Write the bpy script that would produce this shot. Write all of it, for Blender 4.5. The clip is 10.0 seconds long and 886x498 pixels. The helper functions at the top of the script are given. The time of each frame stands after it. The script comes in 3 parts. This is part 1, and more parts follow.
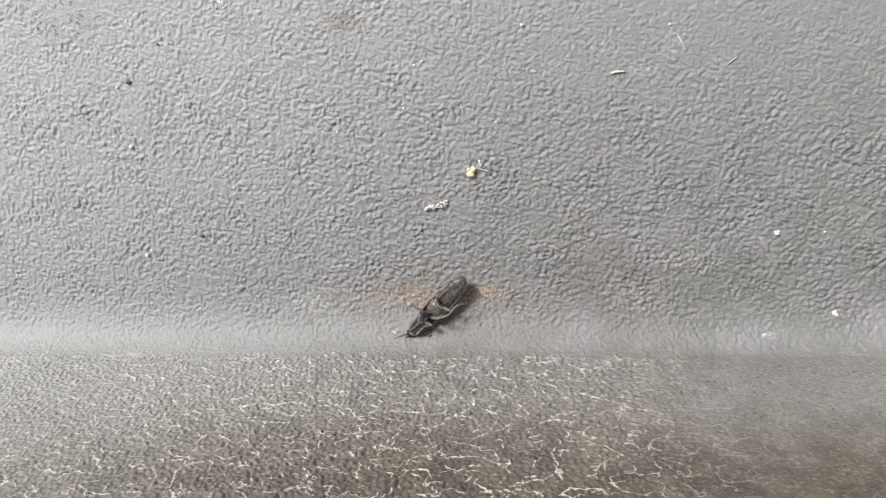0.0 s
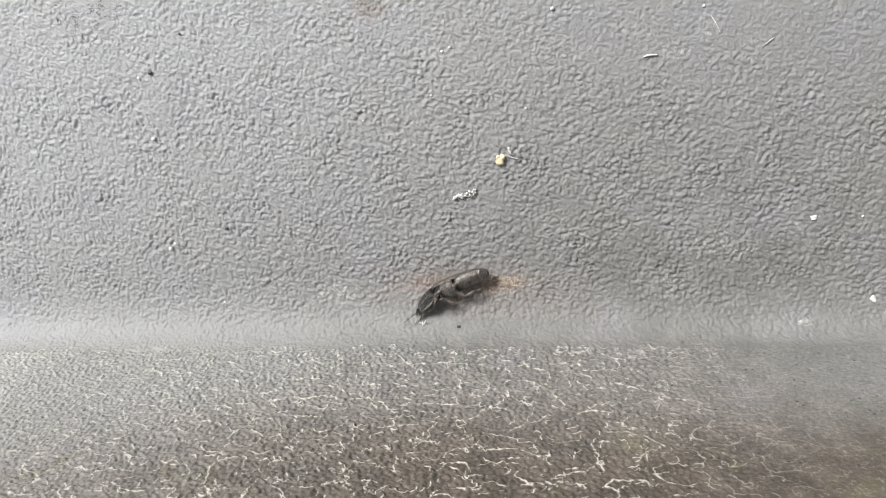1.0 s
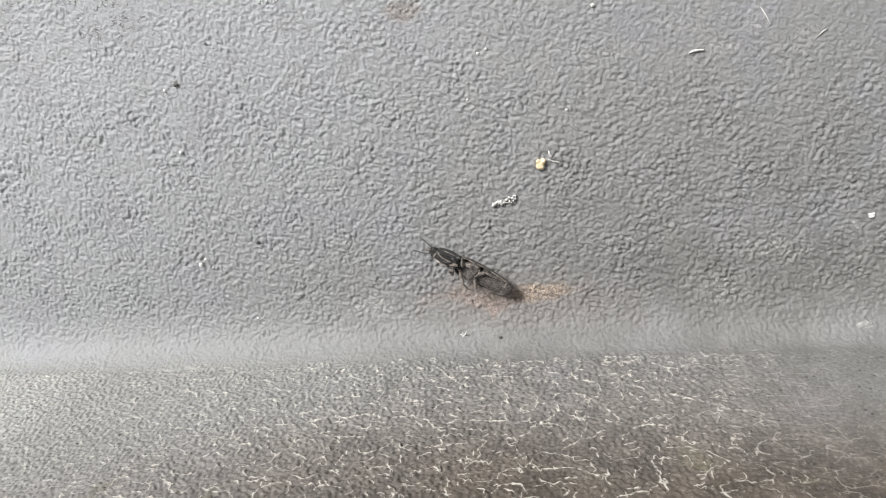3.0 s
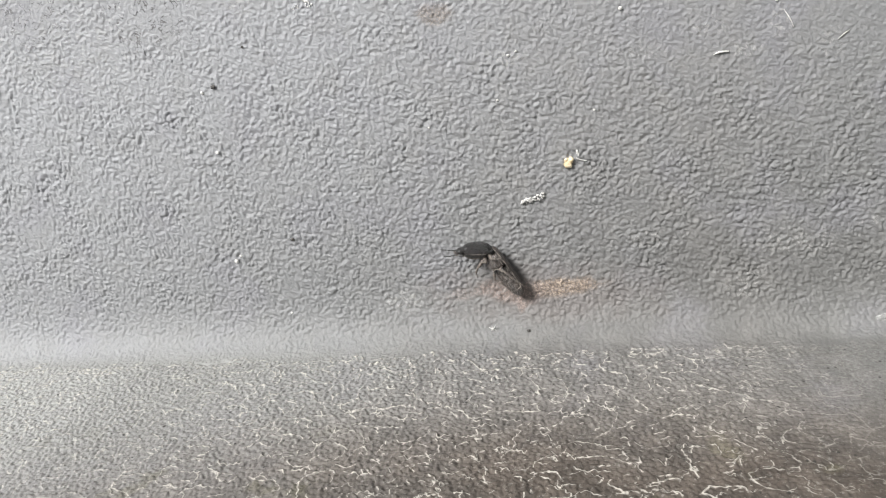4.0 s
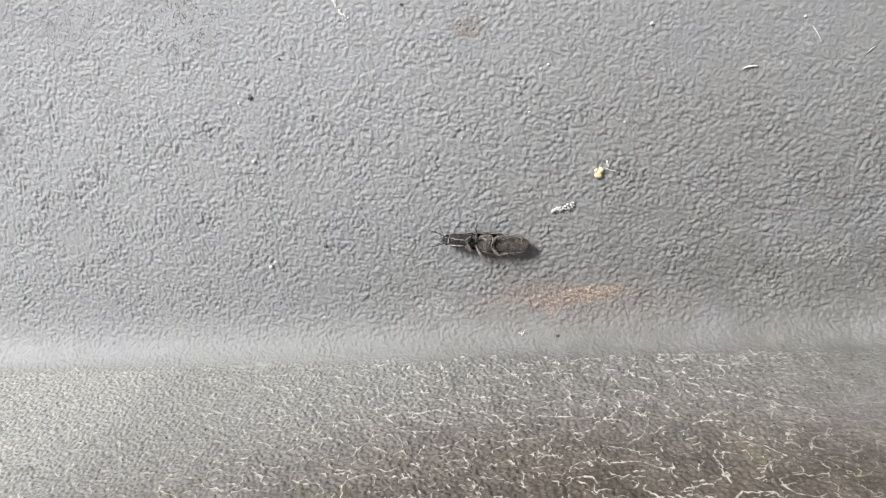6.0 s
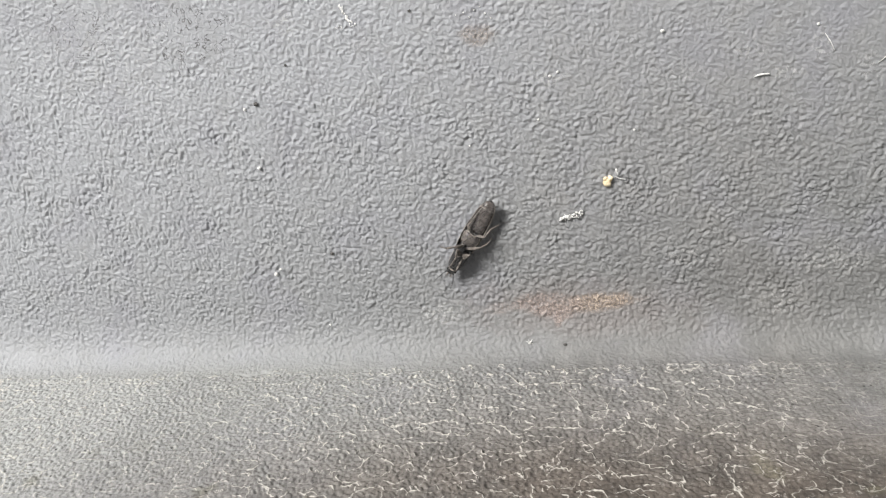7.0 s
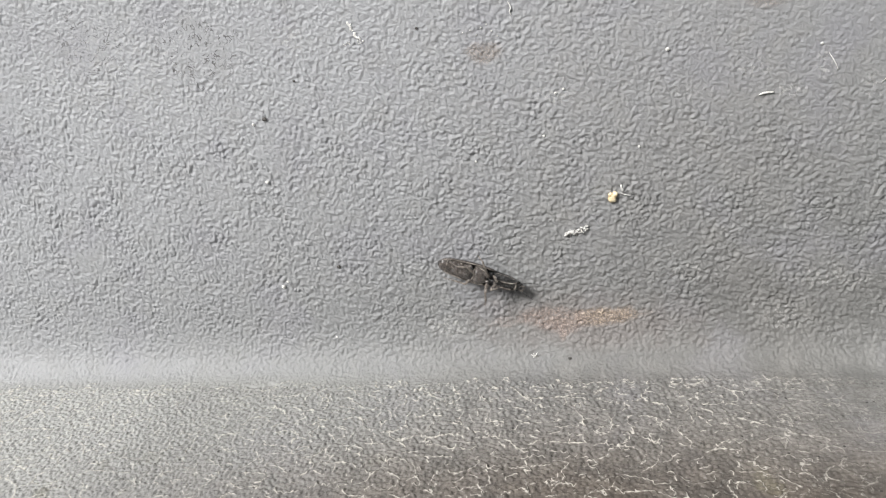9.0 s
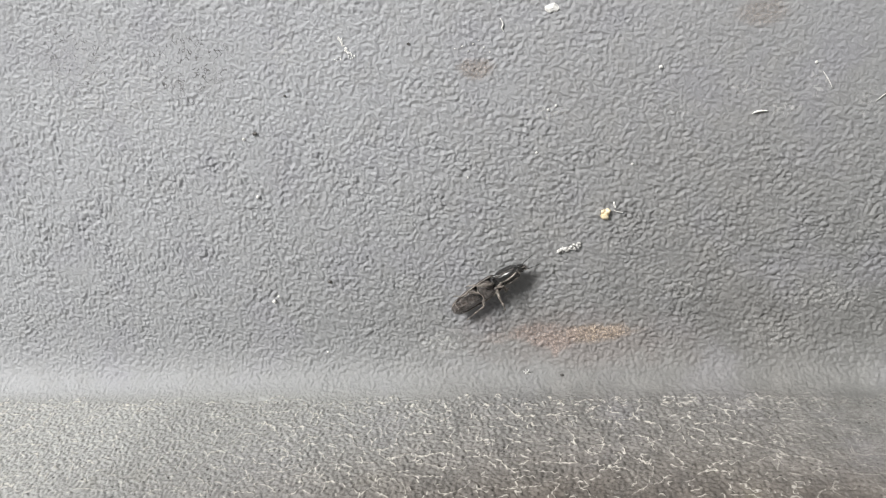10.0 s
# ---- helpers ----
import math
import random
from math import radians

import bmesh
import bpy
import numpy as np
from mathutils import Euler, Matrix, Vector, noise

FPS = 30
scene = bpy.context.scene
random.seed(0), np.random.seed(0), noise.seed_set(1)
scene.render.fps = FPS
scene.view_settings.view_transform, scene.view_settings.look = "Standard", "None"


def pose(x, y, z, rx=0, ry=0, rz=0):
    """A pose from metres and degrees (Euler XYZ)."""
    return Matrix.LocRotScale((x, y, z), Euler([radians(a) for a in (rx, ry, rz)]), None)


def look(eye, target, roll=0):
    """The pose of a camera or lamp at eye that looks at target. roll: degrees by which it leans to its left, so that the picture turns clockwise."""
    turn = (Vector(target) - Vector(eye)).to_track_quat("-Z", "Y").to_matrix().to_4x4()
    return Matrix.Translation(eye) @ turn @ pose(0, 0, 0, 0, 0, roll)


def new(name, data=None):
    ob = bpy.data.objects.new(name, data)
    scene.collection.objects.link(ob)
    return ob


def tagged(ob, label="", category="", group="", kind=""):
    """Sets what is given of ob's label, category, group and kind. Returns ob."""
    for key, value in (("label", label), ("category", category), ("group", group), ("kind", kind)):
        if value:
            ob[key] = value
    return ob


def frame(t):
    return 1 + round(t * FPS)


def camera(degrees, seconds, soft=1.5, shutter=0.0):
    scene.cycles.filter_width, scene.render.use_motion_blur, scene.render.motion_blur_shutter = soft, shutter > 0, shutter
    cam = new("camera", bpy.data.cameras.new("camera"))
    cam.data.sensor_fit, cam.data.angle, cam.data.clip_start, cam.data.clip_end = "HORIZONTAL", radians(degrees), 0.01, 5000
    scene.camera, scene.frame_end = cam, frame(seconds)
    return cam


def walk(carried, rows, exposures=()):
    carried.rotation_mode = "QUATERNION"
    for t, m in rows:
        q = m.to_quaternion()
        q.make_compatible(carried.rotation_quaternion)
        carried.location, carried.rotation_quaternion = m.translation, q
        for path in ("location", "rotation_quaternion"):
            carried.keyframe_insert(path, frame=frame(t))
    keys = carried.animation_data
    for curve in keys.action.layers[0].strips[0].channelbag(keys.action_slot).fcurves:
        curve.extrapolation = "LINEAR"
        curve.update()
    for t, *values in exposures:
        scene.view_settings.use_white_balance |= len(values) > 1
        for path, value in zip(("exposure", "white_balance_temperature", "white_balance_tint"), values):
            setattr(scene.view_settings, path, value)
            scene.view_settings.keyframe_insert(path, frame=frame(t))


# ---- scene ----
MM = 0.001  # all small sizes below are in millimetres

# ---------------------------------------------------------------- camera
cam = camera(58.13, 10.0, soft=1.0, shutter=0.5)
# seconds, eye in mm, Euler degrees
CAMERA_ROWS = [
    (0, -0.00, 0.00, 84.41, -17.05, 7.34, -1.11),
    (0.5, -2.23, -1.09, 83.36, -16.97, 7.34, -1.05),
    (1, -2.87, -0.55, 83.52, -17.74, 7.40, -1.88),
    (1.5, -5.19, -1.43, 81.71, -17.74, 7.24, -2.25),
    (2, -5.57, -1.81, 81.73, -17.92, 7.43, -2.48),
    (2.5, -5.56, -1.16, 79.81, -17.87, 7.62, -3.19),
    (4, -8.58, 1.35, 83.33, -18.81, 7.92, -4.02),
    (4.5, -9.49, 2.14, 82.71, -19.19, 7.85, -4.14),
    (5, -10.05, 2.36, 81.83, -19.12, 7.89, -3.84),
    (5.5, -10.23, 3.87, 82.34, -18.84, 8.14, -3.94),
    (6, -11.75, 4.13, 85.16, -19.54, 7.92, -3.94),
    (6.2, -12.16, 4.11, 85.07, -19.77, 8.00, -4.03),
    (7.5, -12.53, 5.74, 83.79, -19.71, 8.06, -3.76),
    (8, -12.22, 5.86, 84.86, -19.54, 8.41, -3.94),
    (8.5, -12.97, 6.36, 85.70, -19.73, 8.55, -4.13),
    (9, -12.61, 6.61, 84.45, -19.56, 8.37, -3.73),
    (9.5, -13.11, 7.52, 83.86, -19.88, 8.13, -3.35),
    (10, -12.09, 8.37, 83.11, -19.73, 8.24, -3.47),
]
walk(cam, [(t, pose(x * MM, y * MM, z * MM, rx, ry, rz)) for t, x, y, z, rx, ry, rz in CAMERA_ROWS],
     exposures=((0.0, 0.11, 6530, 9.7), (0.5, 0.15, 6500, 9.6), (1.0, 0.15, 6500, 9.8), (2.0, 0.1, 6440, 10), (4.0, 0.07, 6440, 10), (6.0, 0.07, 6440, 10), (9.0, 0.01, 6460, 9.9), (10.0, -0.02, 6450, 9.7)))

# ---------------------------------------------------------------- light
SUN_AZIMUTH, SUN_HEIGHT = -40.0, 37.0  # degrees from +y towards +x, and above the panel
world = bpy.data.worlds.new("overcast_sky")
scene.world = world
world.use_nodes = True
wn = world.node_tree.nodes
sky = wn.new("ShaderNodeTexSky")
sky.sky_type, sky.sun_disc = "NISHITA", False
sky.sun_elevation, sky.sun_rotation = radians(SUN_HEIGHT), radians(SUN_AZIMUTH)
sky.air_density, sky.dust_density = 1.0, 4.0
wn["Background"].inputs["Strength"].default_value = 0.058
haze = wn.new("ShaderNodeHueSaturation")  # thin cloud greys the blue
haze.inputs["Saturation"].default_value = 0.2
world.node_tree.links.new(sky.outputs["Color"], haze.inputs["Color"])
world.node_tree.links.new(haze.outputs["Color"], wn["Background"].inputs["Color"])
sun = new("sun", bpy.data.lights.new("sun", "SUN"))
sun.data.energy, sun.data.angle, sun.data.color = 4.95, radians(16), (1.0, 0.985, 0.965)
_d = Vector((math.sin(radians(SUN_AZIMUTH)) * math.cos(radians(SUN_HEIGHT)), math.cos(radians(SUN_AZIMUTH)) * math.cos(radians(SUN_HEIGHT)), math.sin(radians(SUN_HEIGHT))))
sun.matrix_world = look(_d * 2, (0, 0, 0))


# ---------------------------------------------------------------- materials
class Nodes:
    """A small node-graph writer for one material."""

    def __init__(self, name):
        self.mat = bpy.data.materials.new(name)
        self.mat.use_nodes = True
        self.tree = self.mat.node_tree
        self.bsdf = self.tree.nodes["Principled BSDF"]

    def put(self, socket, value):
        if isinstance(value, bpy.types.NodeSocket):
            self.tree.links.new(value, socket)
        elif value is not None:
            socket.default_value = value

    def node(self, kind, ins=(), **settings):
        n = self.tree.nodes.new(kind)
        for key, value in settings.items():
            setattr(n, key, value)
        for key, value in dict(ins).items():
            self.put(n.inputs[key], value)
        return n

    def math(self, op, a, b=None, c=None, clamp=False):
        n = self.node("ShaderNodeMath", operation=op, use_clamp=clamp)
        for i, v in enumerate((a, b, c)):
            self.put(n.inputs[i], v)
        return n.outputs[0]

    def coords(self):
        """Object coordinates in millimetres."""
        tc = self.node("ShaderNodeTexCoord")
        return self.node("ShaderNodeVectorMath", {0: tc.outputs["Object"], 1: (1000, 1000, 1000)}, operation="MULTIPLY").outputs[0]

    def noise(self, p, scale, detail=3.0, rough=0.55, distortion=0.0):
        return self.node("ShaderNodeTexNoise", {"Vector": p, "Scale": scale, "Detail": detail, "Roughness": rough, "Distortion": distortion})

    def span(self, v, lo, hi, a=0.0, b=1.0):
        """v from lo..hi to a..b, smooth and clamped."""
        return self.node("ShaderNodeMapRange", {"Value": v, "From Min": lo, "From Max": hi, "To Min": a, "To Max": b}, interpolation_type="SMOOTHSTEP").outputs[0]

    def mix(self, f, a, b):
        n = self.node("ShaderNodeMix", data_type="RGBA")
        self.put(n.inputs[0], f)
        self.put(n.inputs[6], (*a, 1) if isinstance(a, tuple) else a)
        self.put(n.inputs[7], (*b, 1) if isinstance(b, tuple) else b)
        return n.outputs[2]

    def bump(self, height, distance, strength=1.0, normal=None):
        n = self.node("ShaderNodeBump", {"Height": height, "Distance": distance, "Strength": strength})
        if normal:
            self.put(n.inputs["Normal"], normal)
        return n.outputs[0]

    def done(self, colour, rough=0.5, normal=None, **more):
        self.put(self.bsdf.inputs["Base Color"], (*colour, 1) if isinstance(colour, tuple) else colour)
        self.put(self.bsdf.inputs["Roughness"], rough)
        self.put(self.bsdf.inputs["Normal"], normal)
        for key, value in more.items():
            self.put(self.bsdf.inputs[key.replace("_", " ")], value)
        return self.mat


def plastic_material():
    """Weathered grey moulded plastic: panel with brown stains, wall with dust and pale worn ridges."""
    g = Nodes("weathered_grey_plastic")
    p = g.coords()
    xyz = g.node("ShaderNodeSeparateXYZ", {0: p})
    x, y, z = xyz.outputs
    broad = g.noise(p, 0.045, 3.0).outputs[0]
    mid = g.noise(p, 0.35, 4.0, 0.6).outputs[0]
    fine = g.noise(p, 3.2, 3.0, 0.6).outputs[0]
    tint = g.node("ShaderNodeTexNoise", {"Vector": p, "Scale": 0.11, "Detail": 3.0}).outputs[0]
    col = g.mix(g.span(broad, 0.3, 0.7), (0.165, 0.167, 0.162), (0.2, 0.201, 0.195))
    # paler towards the upper left: the light's falloff, put into the base colour
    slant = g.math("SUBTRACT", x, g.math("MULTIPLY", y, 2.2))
    lit_corner = g.span(g.math("ADD", slant, g.math("MULTIPLY", broad, 40.0)), 112.0, -40.0)
    col = g.mix(g.math("MULTIPLY", lit_corner, 0.88), col, (0.402, 0.41, 0.424))
    col = g.mix(g.math("MULTIPLY", g.span(tint, 0.48, 0.7), 0.36), col, (0.27, 0.268, 0.295))
    col = g.mix(g.math("MULTIPLY", g.span(mid, 0.45, 0.75), 0.35), col, (0.29, 0.29, 0.28))
    col = g.mix(g.math("MULTIPLY", g.span(fine, 0.55, 0.8), 0.22), col, (0.36, 0.355, 0.34))

    def blot(cx, cy, a, b, ragged, edge=0.35, turn=0.0, top=1.5):
        c, s = math.cos(radians(turn)), math.sin(radians(turn))
        dx, dy = g.math("SUBTRACT", x, cx), g.math("SUBTRACT", y, cy)
        u = g.math("DIVIDE", g.math("ADD", g.math("MULTIPLY", dx, c), g.math("MULTIPLY", dy, s)), a)
        v = g.math("DIVIDE", g.math("SUBTRACT", g.math("MULTIPLY", dy, c), g.math("MULTIPLY", dx, s)), b)
        r = g.math("SQRT", g.math("ADD", g.math("MULTIPLY", u, u), g.math("MULTIPLY", v, v)))
        r = g.math("ADD", r, g.math("MULTIPLY", g.math("SUBTRACT", mid, 0.5), ragged))
        on_floor = g.span(z, top, 0.4 * top)
        return g.math("MULTIPLY", g.span(r, 1.0 + edge, 1.0 - edge), on_floor)

    # a brownish dirt film at lower right that also paints shade into the bend
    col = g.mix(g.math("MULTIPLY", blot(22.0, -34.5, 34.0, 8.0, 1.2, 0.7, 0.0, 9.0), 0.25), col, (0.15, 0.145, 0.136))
    # brown dried stains on the panel
    speck = g.noise(p, 4.5, 2.0, 0.7).outputs[0]
    # the stain's wide halo, also painting brown into the beetle's shadow
    halo = blot(-11.0, -31.8, 11.0, 3.2, 2.0, 0.6)
    col = g.mix(g.math("MULTIPLY", halo, 0.5), col, (0.235, 0.212, 0.2))
    brown, pink, gold = ((0.17, 0.142, 0.122), (0.45, 0.39, 0.335)), ((0.205, 0.163, 0.145), (0.46, 0.375, 0.33)), ((0.23, 0.175, 0.135), (0.6, 0.49, 0.385))
    for cx, cy, a, b, turn, much, (low, top) in ((-9.4, -31.1, 4.4, 0.95, 6, 0.95, gold), (-14.8, -31.4, 3.8, 1.3, 0, 0.85, pink), (-20.0, -31.9, 2.6, 0.7, 4, 0.35, pink), (-13.2, -32.6, 1.4, 0.8, 0, 0.6, pink), (-13.6, -33.3, 0.45, 0.7, 0, 0.7, pink), (-21.1, -1.3, 1.7, 0.95, 0, 0.7, brown), (6.6, 2.9, 2.2, 1.2, 0, 0.5, brown)):
        m = g.math("MULTIPLY", blot(cx, cy, a, b, 1.6, 0.4, turn), g.span(speck, 0.34, 0.62, 0.45, 1.0))
        col = g.mix(g.math("MULTIPLY", m, much), col, g.mix(g.span(speck, 0.42, 0.72), low, top))
    # faint chalky scuffs
    chalk = g.noise(p, 1.6, 4.0, 0.75, 0.6).outputs[0]
    for cx, cy, a, b, much in ((-0.1, -25.7, 2.2, 0.8, 0.5), (10.2, -31.0, 2.2, 1.3, 0.5), (-26.5, -32.4, 2.4, 1.2, 0.5), (-1.0, -6.2, 3.2, 0.8, 0.3), (15.0, -26.2, 3.5, 1.8, 0.4), (12.3, -4.1, 1.0, 1.6, 0.45), (17.0, -6.2, 1.0, 1.4, 0.4), (5.6, -4.0, 1.6, 1.0, 0.5), (9.0, -6.5, 1.6, 0.7, 0.5), (-42.0, 1.0, 1.6, 1.6, 0.4), (-14.2, -6.0, 2.2, 0.8, 0.4), (22.2, -24.3, 1.2, 0.6, 0.6), (-63.0, -2.0, 9.0, 6.0, 0.25)):
        m = g.math("MULTIPLY", blot(cx, cy, a, b, 1.8, 0.6), g.span(chalk, 0.5, 0.6))
        col = g.mix(g.math("MULTIPLY", m, 0.72 * much), col, (0.62, 0.61, 0.58))
    # worn patches with dark pits
    squiggle = g.math("ABSOLUTE", g.math("SUBTRACT", g.noise(p, 1.15, 2.0, 0.5, 0.8).outputs[0], 0.5))
    pit = g.math("MULTIPLY", g.span(squiggle, 0.036, 0.012), g.span(g.noise(p, 0.9, 2.0, 0.5).outputs[0], 0.46, 0.56))
    worn = g.math("MAXIMUM", blot(-52.5, 0.5, 5.0, 4.0, 1.5, 0.4), g.math("MULTIPLY", blot(-65.0, 1.5, 4.5, 3.5, 1.5, 0.4), 0.8))
    col = g.mix(g.math("MULTIPLY", g.math("MULTIPLY", pit, worn), 0.8), col, (0.07, 0.065, 0.06))

    # ---- the wall: brown dust and pale raised lines
    on_wall = g.span(g.math("ADD", z, g.math("MULTIPLY", g.math("SUBTRACT", mid, 0.5), 2.0)), 3.9, 4.8)
    gate2 = g.noise(p, 1.1, 3.0, 0.6).outputs[0]
    right = g.span(x, 24.0, -2.0)
    lines = g.span(g.node("ShaderNodeAttribute", attribute_name="ridge").outputs["Fac"], 0.2, 0.8)
    fade = g.math("MULTIPLY", g.math("ADD", g.math("MULTIPLY", right, 0.88), 0.12), g.math("MAXIMUM", g.span(x, -66.0, -42.0, 0.3, 1.0), g.span(x, -54.0, -64.0)))
    lines_c = g.math("MULTIPLY", lines, fade)
    dustn = g.noise(p, 0.12, 4.0, 0.6).outputs[0]
    foot = g.math("ADD", g.span(x, -6.0, -76.0, 1.5, 19.0), g.span(x, 6.0, 26.0, 0.0, 8.0))
    foot = g.math("ADD", foot, g.math("MULTIPLY", g.math("SUBTRACT", dustn, 0.5), 18.0))
    high = g.span(g.math("SUBTRACT", z, foot), -9.0, 22.0)
    dust = g.math("MULTIPLY", high, g.span(dustn, 0.25, 0.6, 0.75, 1.0))
    col = g.mix(g.math("MULTIPLY", dust, 0.72), col, g.mix(g.span(mid, 0.35, 0.65), (0.126, 0.109, 0.094), (0.21, 0.185, 0.162)))
    grime = g.math("MULTIPLY", g.span(g.math("ADD", z, g.math("MULTIPLY", g.math("SUBTRACT", dustn, 0.5), 7.0)), 12.0, 26.0), g.span(x, -58.0, -8.0))
    col = g.mix(g.math("MULTIPLY", grime, 0.85), col, g.mix(g.span(mid, 0.35, 0.65), (0.05, 0.039, 0.03), (0.1, 0.079, 0.062)))
    # upper bend and wall get paler towards the left
    pale_left = g.math("MULTIPLY", g.span(x, -12.0, -48.0), g.span(z, 1.6, 4.2))
    col = g.mix(g.math("MULTIPLY", pale_left, g.math("SUBTRACT", 0.6, g.math("MULTIPLY", dust, 0.55))), col, (0.325, 0.325, 0.305))
    # one more step paler at the wall's far left end
    pale_far_left = g.math("MULTIPLY", g.span(g.math("ADD", x, g.math("MULTIPLY", dustn, 10.0)), -49.0, -66.0), on_wall)
    col = g.mix(g.math("MULTIPLY", pale_far_left, 0.3), col, (0.5, 0.505, 0.485))
    moss = g.math("MULTIPLY", g.span(g.noise(p, 0.2, 3.0).outputs[0], 0.58, 0.7), g.span(z, 14.0, 24.0))
    col = g.mix(g.math("MULTIPLY", moss, 0.35), col, (0.14, 0.13, 0.07))
    speckle = g.noise(p, 2.6, 4.0, 0.75).outputs[0]
    col = g.mix(g.math("MULTIPLY", g.span(speckle, 0.5, 0.40), g.math("MULTIPLY", on_wall, 0.42)), col, (0.07, 0.062, 0.054))
    col = g.mix(g.math("MULTIPLY", g.span(speckle, 0.55, 0.66), g.math("MULTIPLY", on_wall, 0.25)), col, (0.46, 0.45, 0.42))
    pepper = g.node("ShaderNodeTexVoronoi", {"Vector": p, "Scale": 0.9}).outputs["Distance"]
    col = g.mix(g.math("MULTIPLY", g.math("MULTIPLY", g.span(pepper, 0.16, 0.08), on_wall), g.span(gate2, 0.42, 0.55, 0.0, 0.85)), col, (0.03, 0.028, 0.025))
    col = g.mix(g.math("MULTIPLY", lines_c, 0.76), col, (0.6, 0.57, 0.51))

    micro = g.noise(p, 3.4, 4.0, 0.6).outputs[0]
    pore = g.noise(p, 7.5, 3.0, 0.7).outputs[0]
    n0 = g.bump(pore, 0.00004, 0.45)
    n1 = g.bump(micro, 0.00016, 0.7, n0)
    grain = g.noise(p, 3.0, 3.0, 0.65).outputs[0]
    n2 = g.bump(g.math("MULTIPLY", grain, g.math("MULTIPLY", g.span(z, 1.2, 3.8), g.span(x, 22.0, 0.0, 0.3, 1.0))), 0.0002, 0.3, n1)
    rough = g.span(mid, 0.3, 0.7, 0.44, 0.56)
    rough = g.math("ADD", rough, g.math("MULTIPLY", dust, 0.3))
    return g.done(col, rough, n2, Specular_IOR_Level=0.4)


def chitin_material(name, dark, light, rough=0.3, hair=0.35, coat=0.3):
    g = Nodes(name)
    p = g.coords()
    n = g.noise(p, 2.4, 5.0, 0.75).outputs[0]
    f = g.node("ShaderNodeTexNoise", {"Vector": g.node("ShaderNodeVectorMath", {0: p, 1: (2.0, 9.0, 9.0)}, operation="MULTIPLY").outputs[0], "Scale": 1.6, "Detail": 3.0}).outputs[0]
    col = g.mix(g.span(n, 0.32, 0.74), dark, light)
    col = g.mix(g.math("MULTIPLY", g.span(f, 0.56, 0.7), hair), col, (0.5, 0.465, 0.42))
    dots = g.node("ShaderNodeTexVoronoi", {"Vector": p, "Scale": 15.0}).outputs["Distance"]
    nrm = g.bump(g.math("ADD", dots, f), 0.00009, 0.9)
    return g.done(col, g.span(f, 0.3, 0.7, rough, rough + 0.25), nrm, Specular_IOR_Level=0.7, Coat_Weight=coat, Coat_Roughness=0.16)


def plain_material(name, a, b, rough=0.6, scale=3.0, **more):
    g = Nodes(name)
    p = g.coords()
    n = g.noise(p, scale, 4.0, 0.65).outputs[0]
    return g.done(g.mix(g.span(n, 0.35, 0.65), a, b), rough, g.bump(n, 0.00008, 0.7), **more)


PLASTIC = plastic_material()
BACKING = plain_material("grey_plastic_back", (0.2, 0.2, 0.195), (0.25, 0.25, 0.245), 0.5, 0.5)
BLACK = chitin_material("black_chitin", (0.005, 0.0048, 0.0046), (0.012, 0.0112, 0.0105), 0.2, 0.04, 0.5)
BROWN = chitin_material("dark_brown_chitin", (0.02, 0.0165, 0.014), (0.2, 0.17, 0.15), 0.18, 0.4, 0.8)
WING = chitin_material("grey_brown_elytra", (0.02, 0.0155, 0.0125), (0.085, 0.068, 0.057), 0.3, 0.25)
BELLY = chitin_material("grey_brown_belly", (0.02, 0.016, 0.013), (0.13, 0.106, 0.092), 0.18, 0.45, 0.8)
LEG = chitin_material("pale_brown_leg", (0.07, 0.058, 0.048), (0.36, 0.31, 0.265), 0.34, 0.4)
SUTURE = plain_material("pale_suture", (0.06, 0.05, 0.043), (0.42, 0.375, 0.33), 0.3, 1.6)
EYE = plain_material("black_eye", (0.004, 0.004, 0.004), (0.012, 0.011, 0.01), 0.12)
HUSK = plain_material("yellow_husk", (0.6, 0.46, 0.26), (0.9, 0.79, 0.56), 0.4, 1.6)
CHALK = plain_material("white_flake", (0.62, 0.61, 0.58), (0.88, 0.87, 0.84), 0.6, 2.5)
LINT = plain_material("grey_white_lint", (0.42, 0.41, 0.39), (0.85, 0.84, 0.81), 0.7, 4.0)
CLEAR = plain_material("clear_scale", (0.3, 0.305, 0.295), (0.62, 0.62, 0.6), 0.2, 2.0, Transmission_Weight=0.3)
GRIT = plain_material("dark_grit", (0.04, 0.038, 0.035), (0.12, 0.11, 0.1), 0.6, 3.0)


# ---------------------------------------------------------------- mesh helpers
def part(name, bm, material, parent=None, label="", smooth=True):
    """Links a bmesh as one mesh object, under a thing or a part where one is given."""
    me = bpy.data.meshes.new(name)
    bmesh.ops.recalc_face_normals(bm, faces=bm.faces)
    bm.to_mesh(me)
    bm.free()
    me.materials.append(material)
    if smooth:
        me.polygons.foreach_set("use_smooth", [True] * len(me.polygons))
    ob = new(name, me)
    ob.parent = parent
    return tagged(ob, label)


def rings(bm, loops):
    """Skins a list of equal closed loops of points (mm) and caps the ends."""
    made = [[bm.verts.new(Vector(p) * MM) for p in loop] for loop in loops]
    n = len(made[0])
    for a, b in zip(made, made[1:]):
        for i in range(n):
            bm.faces.new((a[i], a[(i + 1) % n], b[(i + 1) % n], b[i]))
    bm.faces.new(made[0][::-1])
    bm.faces.new(made[-1])
    return bm


